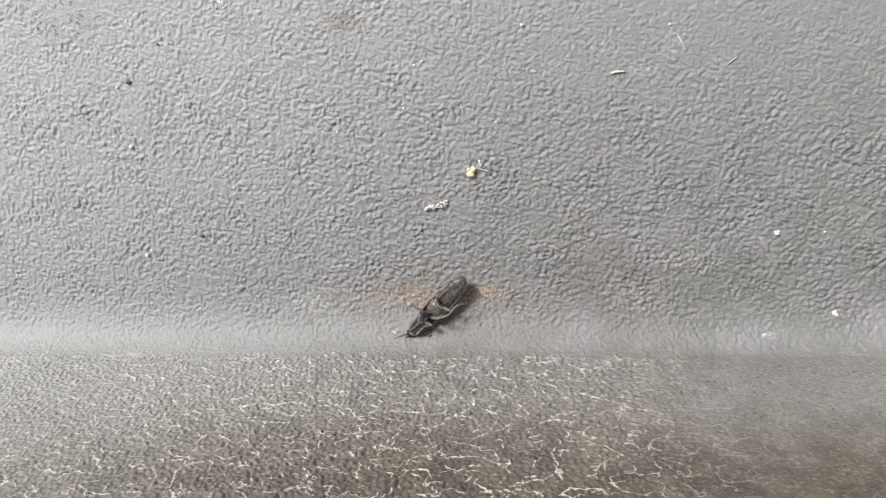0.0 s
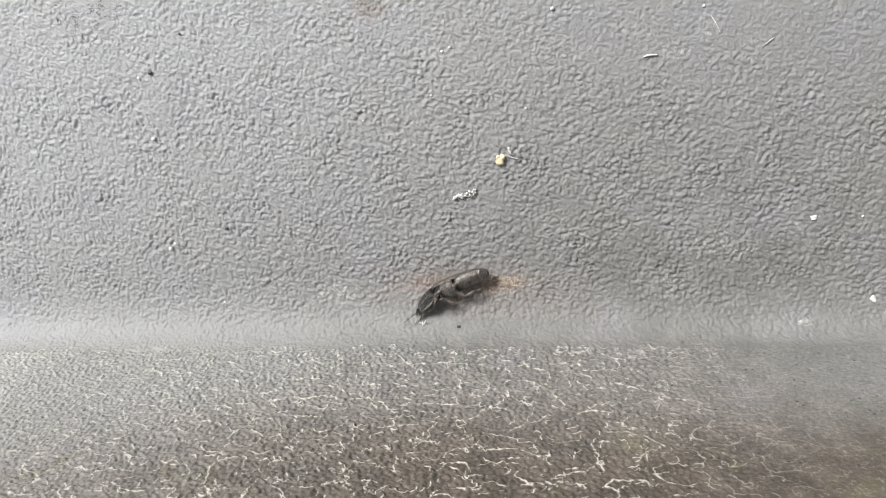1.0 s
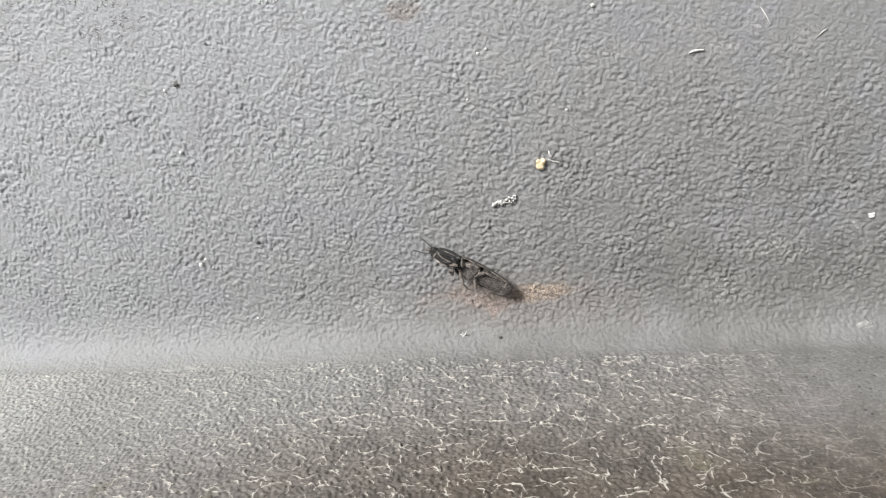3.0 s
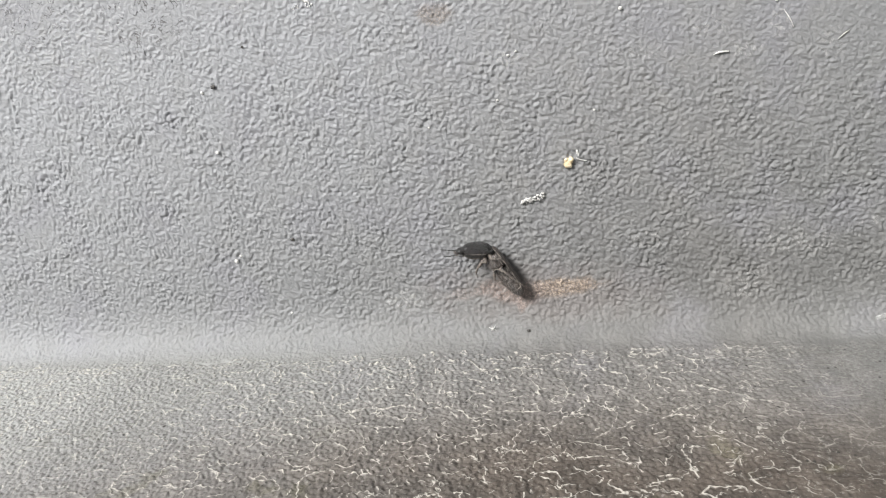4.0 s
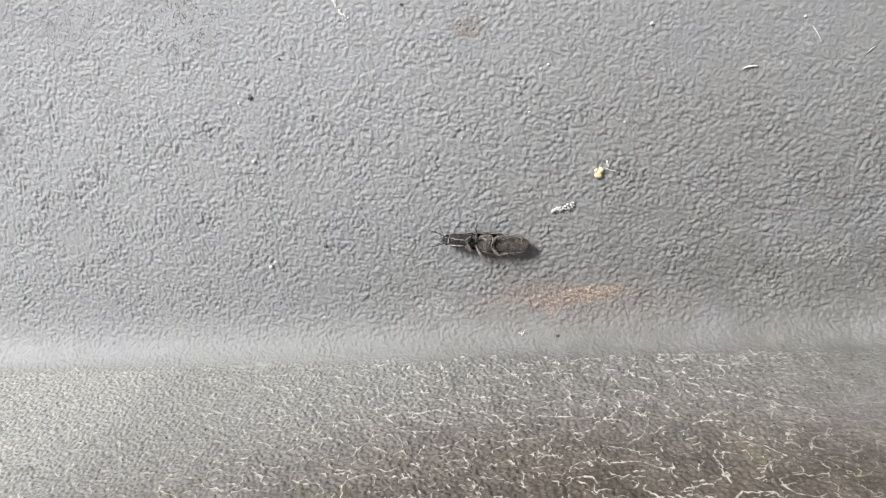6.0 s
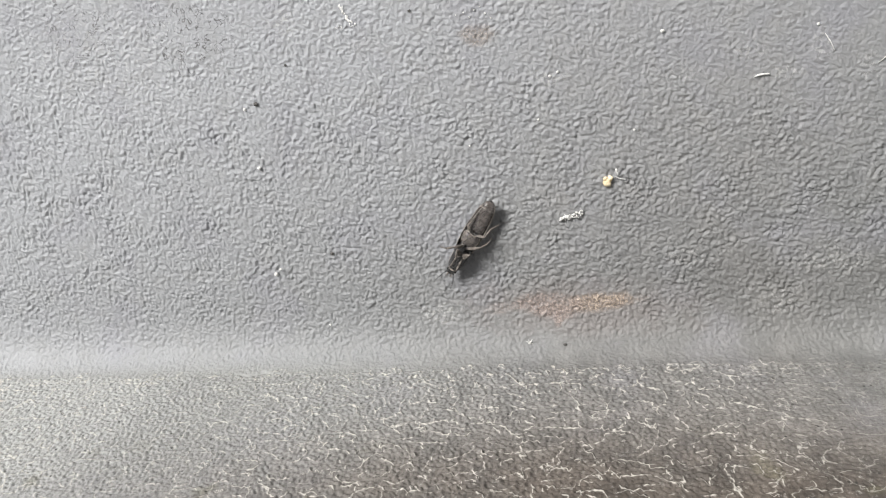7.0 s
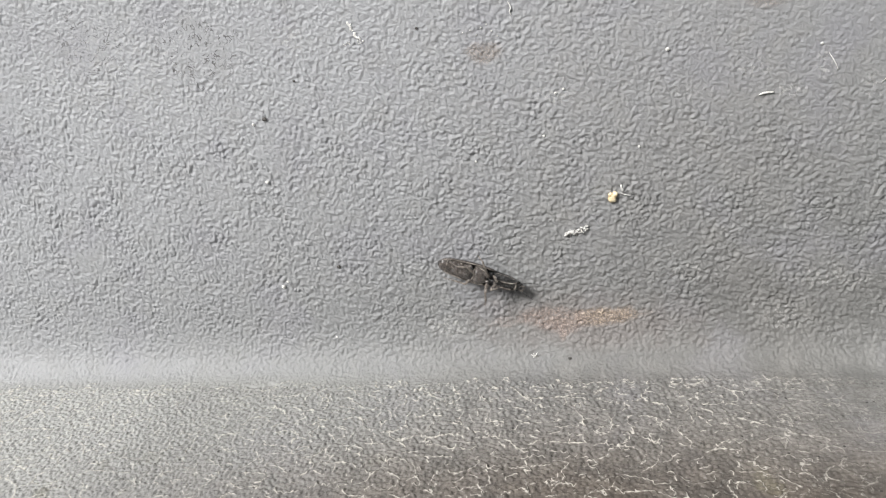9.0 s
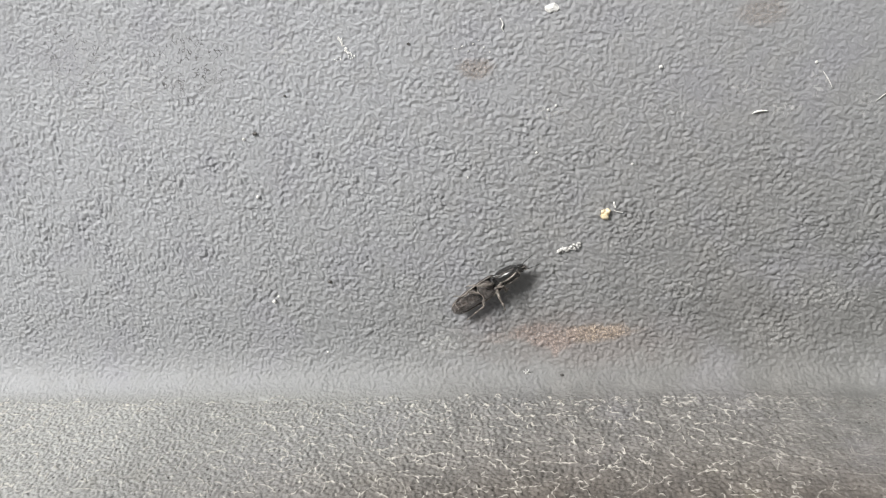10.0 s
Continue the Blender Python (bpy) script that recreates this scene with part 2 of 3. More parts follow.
def smooth_table(table, steps):
    """Rows of numbers resampled with a smooth curve."""
    table = np.array(table, float)
    t = np.linspace(0, len(table) - 1, steps)
    i = np.clip(t.astype(int), 0, len(table) - 2)
    f = (t - i)[:, None]
    at = lambda k: table[np.clip(k, 0, len(table) - 1)]
    p0, p1, p2, p3 = at(i - 1), at(i), at(i + 1), at(i + 2)
    return 0.5 * (2 * p1 + (p2 - p0) * f + (2 * p0 - 5 * p1 + 4 * p2 - p3) * f**2 + (3 * p1 - p0 - 3 * p2 + p3) * f**3)


def body_loft(table, steps=16, around=24, power=2.3, groove=0.0):
    """A body along x from rows of x, half width, belly height, back depth."""
    loops = []
    for x, w, up, down in smooth_table(table, steps):
        loop = []
        for k in range(around):
            a = 2 * math.pi * k / around
            c, s = math.cos(a), math.sin(a)
            y = w * math.copysign(abs(c) ** (2 / power), c)
            z = (up if s > 0 else down) * math.copysign(abs(s) ** (2 / power), s)
            if s > 0 and groove:
                z -= groove * math.exp(-((y / (0.12 * w + 0.02)) ** 2))
            loop.append((x, y, z))
        loops.append(loop)
    return rings(bmesh.new(), loops)


def tube(bm, points, radii, around=8, steps=None):
    """A tapered tube through points (mm)."""
    rows = smooth_table([(*p, r) for p, r in zip(points, radii)], steps or 4 * len(points))
    loops, last = [], Vector((0, 0, 1))
    for i, (px, py, pz, r) in enumerate(rows):
        a, b = Vector(rows[max(i - 1, 0)][:3]), Vector(rows[min(i + 1, len(rows) - 1)][:3])
        d = (b - a).normalized()
        u = d.cross(last if abs(d.dot(last)) < 0.95 else Vector((1, 0, 0))).normalized()
        v = d.cross(u)
        loops.append([Vector((px, py, pz)) + (u * math.cos(2 * math.pi * k / around) + v * math.sin(2 * math.pi * k / around)) * max(r, 0.004) for k in range(around)])
    return rings(bm, loops)


def ball(bm, centre, radii, rough=0.0, seed=0, sub=2):
    made = bmesh.ops.create_icosphere(bm, subdivisions=sub, radius=1.0)["verts"]
    for v in made:
        n = v.co.copy()
        k = 1 + rough * noise.noise(n * 1.7 + Vector((seed * 3.1, seed * 1.7, 0)))
        v.co = Vector([(centre[i] + n[i] * radii[i] * k) * MM for i in range(3)])
    return bm


# ---------------------------------------------------------------- the moulded panel and wall
WALL_FOOT, BEND, WALL_LEAN = -36.74, 10.6, 0.068  # the bend's length, tightening towards the wall
_u = np.linspace(0, 1, 601)
BEND_TURN = (math.pi / 2 - math.atan(WALL_LEAN)) * _u**2.5
BEND_RUN = np.r_[0, np.cumsum(np.cos(BEND_TURN))[:-1]] * BEND / 600
BEND_RISE = np.r_[0, np.cumsum(np.sin(BEND_TURN))[:-1]] * BEND / 600
FLAT_END = WALL_FOOT + BEND_RUN[-1]


def floor_height(x, y):
    """Height (mm) of the moulding's face over the plan, where floor bends up into wall."""
    return float(np.interp(FLAT_END - (y - 0.0337 * x), BEND_RUN, BEND_RISE))


def spectrum_noise(shape, step, wave, width, seed, drawn_out=1.0):
    """Band-limited random relief with the given wavelength (mm), drawn out along x, of unit deviation."""
    gen = np.random.default_rng(seed)
    fy, fx = np.meshgrid(np.fft.fftfreq(shape[0], step), np.fft.rfftfreq(shape[1], step), indexing="ij")
    f = np.sqrt((fx * drawn_out) ** 2 + fy**2) * wave
    gain = np.exp(-((np.log(np.maximum(f, 1e-6)) / width) ** 2))
    out = np.fft.irfft2(np.fft.rfft2(gen.standard_normal(shape)) * gain, shape)
    return out / out.std()


def blur_span(v, lo, hi):
    k = np.clip((v - lo) / (hi - lo), 0, 1)
    return k * k * (3 - 2 * k)


def pebbles(u, v, size, seed):
    """Rounded cells of about the given size (mm): 1 on each crown, falling to 0 in the valleys."""
    gen = np.random.default_rng(seed)
    jit = gen.random((257, 257, 3))
    u, v = u / size, v / size
    iu, iv = np.floor(u).astype(int), np.floor(v).astype(int)
    f1 = np.full(u.shape, 9.0)
    f2 = np.full(u.shape, 9.0)
    for du in (-1, 0, 1):
        for dv in (-1, 0, 1):
            c = jit[(iu + du) % 257, (iv + dv) % 257]
            r = np.hypot(iu + du + 0.1 + 0.8 * c[..., 0] - u, iv + dv + 0.1 + 0.8 * c[..., 1] - v) / (0.75 + 0.5 * c[..., 2])
            f2 = np.minimum(f2, np.maximum(f1, r))
            f1 = np.minimum(f1, r)
    return 1 - np.exp(-3.2 * (f2 - f1)) - 0.35 * f1


def moulded_panel():
    """One sheet: flat grained floor, smooth fillet and grained upright wall, fine near the beetle and coarse far off."""
    step = 0.11
    fx = np.arange(-91, 38, step)
    far = np.cumsum(1.6 ** np.arange(1, 10))
    xs = np.r_[(-91 - far)[::-1], fx, fx[-1] + far]
    arc = BEND
    s_flat = np.arange(0, 14 - FLAT_END, step)          # along the profile, from y = 14
    s_rest = np.arange(s_flat[-1] + step, s_flat[-1] + arc + 32, step)
    ss = np.r_[-far[::-1], s_flat, s_rest, s_rest[-1] + far[:5]]
    flat_len = 14 - FLAT_END
    along = np.clip((ss - flat_len) / BEND, 0, 1)
    turn = np.interp(along, _u, BEND_TURN)
    past = np.maximum(ss - flat_len - arc, 0)
    y0 = np.where(ss < flat_len, 14 - ss, FLAT_END - np.interp(along, _u, BEND_RUN)) - past * math.sin(math.atan(WALL_LEAN))
    z0 = np.interp(along, _u, BEND_RISE) + past * math.cos(math.atan(WALL_LEAN))
    ny, nz = np.sin(turn), np.cos(turn)
    X, S = np.meshgrid(xs, ss)
    shape = (len(ss), len(xs))
    # grain of the floor: flat-topped pebbles parted by narrow valleys, drawn out along x towards the right
    U = X - 0.06 * (np.clip(X + 40, 0, None) - 14 * np.tanh(np.clip(X + 40, 0, None) / 14))
    at = np.mod((U[0] + 91) / step, shape[1])
    left, part_way = at.astype(int) % shape[1], at - at.astype(int)
    drawn = lambda n: n[:, left] * (1 - part_way) + n[:, (left + 1) % shape[1]] * part_way
    a = drawn(spectrum_noise(shape, step, 2.0, 0.55, 1))
    b = drawn(spectrum_noise(shape, step, 1.0, 0.6, 2))
    c = drawn(spectrum_noise(shape, step, 0.55, 0.5, 3))
    k = drawn(spectrum_noise(shape, step, 1.6, 0.6, 5))
    big = spectrum_noise(shape, step, 9.0, 0.6, 4)
    g1 = drawn(spectrum_noise(shape, step, 0.9, 0.6, 12))
    lump = pebbles(U + 0.3 * a + 0.1 * c, S + 0.3 * k + 0.1 * b, 0.74, 11)
    lump = (lump - lump.mean()) / lump.std()
    pebble = 0.5 * g1 + 0.55 * lump + 0.24 * a + 0.1 * (0.8 - np.abs(k)) + 0.2 * c
    pebble = np.tanh(0.85 * (pebble - pebble.mean() + 0.15))
    amount = 0.108 * (1 + 0.16 * big) * (0.75 + 0.4 * blur_span(S, 12, 32)) * (0.92 + 0.08 * blur_span(X, -52, -24))
    amount = amount * (1 - 0.42 * blur_span(X, -18, 16) * (1 - blur_span(S, 16, 32)))
    fade = 1 - 0.5 * blur_span(S, flat_len + 3.0, flat_len + 9.0)
    for cx, cy, r in ((-52.5, 0.8, 4.0), (-65.0, 2.0, 3.5)):
        fade = fade * (1 - 0.6 * np.exp(-(((X - cx) ** 2 + (14 - S - cy) ** 2) / r**2) ** 2))
    patchy = 0.9 + 0.22 * np.tanh(spectrum_noise(shape, step, 3.4, 0.6, 17))
    floor = pebble * amount * fade * patchy
    # the wall: its own finer grain, and worn ridges that wander and break off
    d = spectrum_noise(shape, step, 0.9, 0.6, 6)
    e = spectrum_noise(shape, step, 3.0, 0.5, 7)
    Z = z0[:, None] + 0 * X
    ragged = 0.38 * spectrum_noise(shape, step, 2.2, 0.5, 8) + 0.35 * spectrum_noise(shape, step, 7.0, 0.5, 18)
    start = blur_span(Z + ragged, 3.7, 4.5)
    broken = spectrum_noise(shape, step, 4.5, 0.6, 15)
    broken2 = spectrum_noise(shape, step, 2.6, 0.6, 16)

    def crest(v, half):
        """1 along the zero lines of v, of an even half width (mm)."""
        gy, gx = np.gradient(v, step)
        return np.exp(-((v / np.maximum(np.hypot(gx, gy), 0.45) / half) ** 2))

    ridge = crest(spectrum_noise(shape, step, 4.0, 0.45, 13, 1.5) + 0.22 * e + 0.13 * d, 0.075) * blur_span(broken, -0.8, -0.2)
    ridge = np.maximum(ridge, 0.9 * crest(spectrum_noise(shape, step, 2.8, 0.5, 14, 1.4) + 0.14 * d, 0.07) * blur_span(broken2, -0.15, 0.35))
    for height, much in ((4.3, 1.0), (5.1, 0.7)):
        ridge = np.maximum(ridge, much * np.exp(-(((Z + ragged - height - 0.15 * e - 0.1 * d) / 0.12) ** 2)) * blur_span(broken2, -0.7, 0.1))
    ridge = ridge * start
    calm = (0.15 + 0.85 * blur_span(-X, -20, 0)) * (0.72 + 0.28 * blur_span(X, -46, -26))
    ridge = ridge * (0.82 + 0.18 * np.clip(broken2, -1, 1))
    wall = start * (0.03 + calm * (0.05 * d + 0.035 * c + 0.02 * e)) + 0.07 * calm * ridge
    notch = np.exp(-(((X + 49.5) / 2.0) ** 4)) * np.exp(-(((Z - 4.1 - 0.15 * e) / 0.2) ** 2))
    wall = wall - 0.32 * notch
    near = blur_span(X, -91, -86) * blur_span(-X, -38, -34) * blur_span(S, -1.5, 1.0) * blur_span(-S, -(s_rest[-1] + 1), -(s_rest[-1] - 1))
    h = (floor * (1 - start) + wall) * near
    skew = 0.0337 * X * blur_span(S, 18, flat_len)
    co = np.stack([X, y0[:, None] + skew + ny[:, None] * h, z0[:, None] + nz[:, None] * h], -1).reshape(-1, 3) * MM
    rows, cols = shape
    i = np.arange(rows * cols).reshape(shape)
    quads = np.stack([i[:-1, :-1], i[1:, :-1], i[1:, 1:], i[:-1, 1:]], -1).reshape(-1, 4)
    me = bpy.data.meshes.new("moulded_panel")
    me.vertices.add(len(co))
    me.vertices.foreach_set("co", co.astype(np.float32).ravel())
    me.loops.add(quads.size)
    me.loops.foreach_set("vertex_index", quads.astype(np.int32).ravel())
    me.polygons.add(len(quads))
    me.polygons.foreach_set("loop_start", np.arange(0, quads.size, 4, dtype=np.int32))
    me.polygons.foreach_set("use_smooth", np.ones(len(quads), bool))
    me.update(calc_edges=True)
    worn = me.attributes.new("ridge", "FLOAT", "POINT")
    worn.data.foreach_set("value", (ridge * near).astype(np.float32).ravel())
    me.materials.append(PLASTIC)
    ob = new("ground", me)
    return tagged(ob, "weathered grey pebble-grained plastic panel with an upright dusty wall", "panel", kind="structure"), co[:, 0].min(), co[:, 0].max(), co[:, 1].max(), co[:, 2].max()


_, X_LO, X_HI, Y_HI, Z_HI = moulded_panel()


def panel_backing():
    """The thickness of the moulding, under the floor and behind the wall."""
    t = 3.0
    z_hi = Z_HI / MM
    bm = bmesh.new()
    loops = []
    for x in (X_LO / MM, X_HI / MM):
        k = 0.0337 * x - 0.6
        inner = [(Y_HI / MM, -0.5), (WALL_FOOT + k, -0.5), (WALL_FOOT - WALL_LEAN * z_hi + k, z_hi)]
        outer = [(-36.9 - t - WALL_LEAN * z_hi + k, z_hi), (-36.9 - t + k, -0.5 - t), (Y_HI / MM, -0.5 - t)]
        loops.append([(x, y, z) for y, z in inner + outer])
    rings(bm, loops)
    ob = part("panel_backing", bm, BACKING, smooth=False)
    return tagged(ob, "plain grey plastic thickness behind the grained panel", "panel", kind="structure")


panel_backing()


def wall_east():
    """A plain upright slab past the view, added to block skylight at the right."""
    bm = bmesh.new()
    rings(bm, [[(x, y, z) for y, z in ((-33.0, 0.6), (Y_HI / MM, 0.6), (Y_HI / MM, 46.0), (-40.0, 46.0))] for x in (43.0, 46.0)])
    ob = part("wall_east", bm, BACKING, smooth=False)
    return tagged(ob, "plain upright grey plastic end of the panel", "wall", kind="structure")


wall_east()


# ---------------------------------------------------------------- the click beetle
SLENDER, LONG = 0.87, 1.05
JOINT = 1.2  # mm ahead of the beetle's origin


def elytron(side):
    loops = []
    table = [(1.15, 1.12, 0.72), (0.9, 1.25, 0.86), (0.0, 1.33, 0.98), (-1.2, 1.34, 1.0), (-2.5, 1.24, 0.94), (-3.7, 1.08, 0.8), (-4.4, 0.8, 0.58), (-4.72, 0.52, 0.4), (-4.9, 0.2, 0.2)]
    for x, w, d in smooth_table(table, 22):
        outer = [(x, side * (0.012 + (w - 0.012) * math.cos(a)), -d * math.sin(a) ** 0.9 + 0.06) for a in np.linspace(0, math.pi / 2, 9)]
        rim = [(x, side * (w - 0.02), 0.16), (x, side * (w - 0.14), 0.14)]
        inner = [(x, side * (0.012 + (w * 0.86 - 0.012) * math.cos(a)), -d * 0.84 * math.sin(a) + 0.04) for a in np.linspace(math.pi / 2, 0, 7)]
        loops.append(outer + inner + rim[::-1])
    return rings(bmesh.new(), loops)


def leg_pieces(points, radii):
    femur, tibia, tarsus = bmesh.new(), bmesh.new(), bmesh.new()
    a, b, c, d = [Vector(p) for p in points]
    mid = (a + b) / 2
    tube(femur, [(0, 0, 0), mid - a, b - a], [radii[0] * 0.8, radii[0], radii[0] * 0.6], 8, 9)
    tube(tibia, [b - a, (b + c) / 2 - a, c - a], [radii[1] * 0.75, radii[1], radii[1] * 0.9], 8, 9)
    k = 5
    pts = [c - a + (d - c) * i / (2 * k) for i in range(2 * k + 1)]
    tube(tarsus, pts, [radii[2] * (1.15 if i % 2 else 0.75) for i in range(2 * k + 1)], 6, 2 * k + 1)
    return femur, tibia, tarsus


def rim_strip(side):
    table = [(1.0, 1.22), (0.0, 1.33), (-1.2, 1.34), (-2.5, 1.24), (-3.7, 1.08), (-4.4, 0.8), (-4.72, 0.52)]
    pts = [(x, side * (w - 0.05), 0.17) for x, w in table]
    return tube(bmesh.new(), pts, [0.03, 0.045, 0.05, 0.05, 0.05, 0.045, 0.03], 7, 24)


def click_beetle():
    beetle = new("click_beetle")
    for side in (1, -1):
        shell = part("elytron", elytron(side), WING, beetle, "grey-brown hairy wing case with a pale rim")
        part("elytron_rim", rim_strip(side), SUTURE, shell, "pale folded rim of the wing case")
    part("metasternum", body_loft([(0.62, 0.5, 0.34, 0.3), (0.45, 0.85, 0.62, 0.4), (0.1, 1.08, 0.8, 0.5), (-0.4, 1.18, 0.96, 0.5), (-0.8, 1.13, 0.88, 0.5), (-1.0, 0.98, 0.6, 0.4)], 20, 32, 2.3, 0.1), BROWN, beetle, "shiny dark brown breast plate")
    edges = [-1.36, -2.1, -2.8, -3.45, -4.0, -4.5]
    wide = lambda x: 1.1 * math.sqrt(max(0.02, 1 - ((-1.2 - x) / 3.75) ** 3 * 0.8)) if x < -1.2 else 1.1
    up = lambda x: 0.2 + 0.38 * wide(x)
    for a, b in zip(edges, edges[1:]):
        m = (a + b) / 2
        part("abdomen_segment", body_loft([(a + 0.06, wide(a) * 0.93, up(a) * 0.91, 0.3), (a - 0.04, wide(a) * 0.99, up(a) * 0.98, 0.3), (m, wide(m), up(m), 0.3), (b + 0.08, wide(b) * 1.0, up(b) * 1.005, 0.3), (b - 0.01, wide(b) * 0.97, up(b) * 0.93, 0.25)], 11, 26, 2.2), BELLY, beetle)
    part("tail_tip", body_loft([(-4.42, 0.72, 0.46, 0.3), (-4.6, 0.62, 0.4, 0.28), (-4.75, 0.42, 0.3, 0.24), (-4.84, 0.15, 0.14, 0.14)], 9, 22, 2.2), BELLY, beetle)
    ring = wide(-4.0)
    part("tip_seam", tube(bmesh.new(), [(-3.98, ring * math.cos(a) * 0.98, up(-4.0) * math.sin(a) ** 0.87 * 1.01) for a in np.linspace(0.25, math.pi - 0.25, 9)], [0.02] + [0.045] * 7 + [0.02], 6, 24), SUTURE, beetle, "pale seam before the belly's tip")
    # black, so that the plate also paints the dark gap behind the front chest
    part("mesosternum", body_loft([(1.3, 0.34, 0.2, 0.4), (1.1, 0.6, 0.32, 0.5), (0.85, 0.8, 0.42, 0.5), (0.6, 0.8, 0.4, 0.4), (0.4, 0.6, 0.3, 0.4)], 11, 20), BLACK, beetle)
    part("waist", body_loft([(1.75, 0.5, 0.2, 0.45), (1.3, 0.7, 0.25, 0.55), (0.8, 0.9, 0.3, 0.6)], 7, 18), BLACK, beetle)
    part("breast_seam", tube(bmesh.new(), [(-0.98, -1.0, 0.5), (-1.0, -0.5, 0.83), (-0.9, 0.0, 0.83), (-1.0, 0.5, 0.83), (-0.98, 1.0, 0.5)], [0.03, 0.05, 0.04, 0.05, 0.03], 6, 21), SUTURE, beetle, "pale edge of the breast plate")
    for side in (1, -1):
        part("side_seam", tube(bmesh.new(), [(0.35, side * 0.9, 0.5), (-0.3, side * 1.12, 0.52), (-0.9, side * 1.1, 0.45)], [0.03, 0.04, 0.03], 6, 12), SUTURE, beetle)
        part("mid_coxa", ball(bmesh.new(), (0.66, side * 0.4, 0.5), (0.25, 0.25, 0.24)), BROWN, beetle)
        # black to paint the shaded gap between breast and belly
        part("hind_coxa", tube(bmesh.new(), [(-1.12, side * 0.1, 0.7), (-1.2, side * 0.5, 0.74), (-1.3, side * 1.0, 0.5)], [0.15, 0.17, 0.08], 8), BLACK, beetle)

    pro = part("prothorax", body_loft([(0.02, 0.72, 0.3, 0.5), (0.12, 0.92, 0.55, 0.76), (0.4, 0.97, 0.7, 0.9), (1.0, 0.98, 0.78, 0.96), (1.6, 0.92, 0.76, 0.92), (2.15, 0.8, 0.66, 0.8), (2.42, 0.68, 0.5, 0.62), (2.5, 0.52, 0.4, 0.5)], 20, 32, 2.35), BLACK, beetle, "glossy black front chest")
    pro.location = (JOINT * MM, 0, 0)
    for side in (1, -1):
        part("hind_corner", tube(bmesh.new(), [(0.45, side * 0.84, -0.1), (0.0, side * 0.99, -0.1), (-0.45, side * 1.1, -0.06)], [0.26, 0.18, 0.03], 8), BLACK, pro)
        part("suture", tube(bmesh.new(), [(0.5, side * 0.4, 0.72), (1.0, side * 0.4, 0.79), (1.7, side * 0.43, 0.74), (2.35, side * 0.48, 0.49)], [0.03, 0.085, 0.09, 0.06], 6), SUTURE, pro, "pale seam along the underside")
        part("front_coxa", ball(bmesh.new(), (0.36, side * 0.27, 0.62), (0.22, 0.22, 0.24)), BROWN, pro)
        part("side_edge", tube(bmesh.new(), [(0.1, side * 0.98, 0.12), (0.8, side * 1.03, 0.14), (1.6, side * 0.98, 0.14), (2.3, side * 0.78, 0.1)], [0.015, 0.024, 0.024, 0.015], 6, 16), SUTURE, pro, "pale thin side edge")
    part("mouth_edge", tube(bmesh.new(), [(2.42, -0.6, 0.3), (2.5, -0.3, 0.48), (2.52, 0.0, 0.52), (2.5, 0.3, 0.48), (2.42, 0.6, 0.3)], [0.04, 0.07, 0.075, 0.07, 0.04], 6, 16), SUTURE, pro, "pale front edge of the chest")
    part("breast_spine", tube(bmesh.new(), [(0.6, 0, 0.7), (0.1, 0, 0.62), (-0.5, 0, 0.42)], [0.16, 0.11, 0.05], 8), BLACK, pro)
    part("head", body_loft([(2.4, 0.58, 0.34, 0.48), (2.62, 0.62, 0.36, 0.5), (2.9, 0.56, 0.3, 0.42), (3.15, 0.4, 0.2, 0.28), (3.25, 0.2, 0.1, 0.14)], 12, 20), BLACK, pro)
    for side in (1, -1):
        part("eye", ball(bmesh.new(), (2.74, side * 0.57, 0.02), (0.18, 0.14, 0.2)), EYE, pro)
        part("mandible", tube(bmesh.new(), [(3.15, side * 0.2, 0.08), (3.4, side * 0.22, 0.1), (3.52, side * 0.06, 0.1)], [0.09, 0.07, 0.02], 6), BROWN, pro)
        part("palp", tube(bmesh.new(), [(3.0, side * 0.2, 0.22), (3.25, side * 0.34, 0.34), (3.4, side * 0.28, 0.3)], [0.04, 0.05, 0.06], 6), LEG, pro)
        bm = bmesh.new()
        p = Vector((2.98, side * 0.42, 0.05))
        heading = radians(side * 34)
        for k in range(11):
            length = 0.165 if k else 0.24
            q = p + Vector((math.cos(heading), math.sin(heading), 0.10 - 0.02 * k)) * length
            m = p.lerp(q, 0.6)
            tube(bm, [p, m, q], [0.035, 0.075 - 0.002 * k, 0.04], 6, 5)
            p, heading = q, heading - side * radians(2.5)
        part("antenna", bm, BLACK, pro)

    legs = {}
    for side in (1, -1):
        bm = bmesh.new()
        base = (0.36, side * 0.3, 0.78)
        for piece in leg_pieces([base, (-0.05, side * 1.0, 1.12), (0.55, side * 0.45, 1.3), (0.15, side * 0.15, 1.2)] if side > 0 else [base, (0.05, side * 1.05, 1.15), (0.7, side * 0.5, 1.3), (0.35, side * 0.1, 1.25)], (0.18, 0.115, 0.06)):
            me = bpy.data.meshes.new("piece")
            piece.to_mesh(me)
            bm.from_mesh(me)
            piece.free()
            bpy.data.meshes.remove(me)
        leg = part("front_leg", bm, LEG, pro, "thin pale brown bent front leg")
        leg.location = Vector(base) * MM
        legs["front", side] = (leg, base)
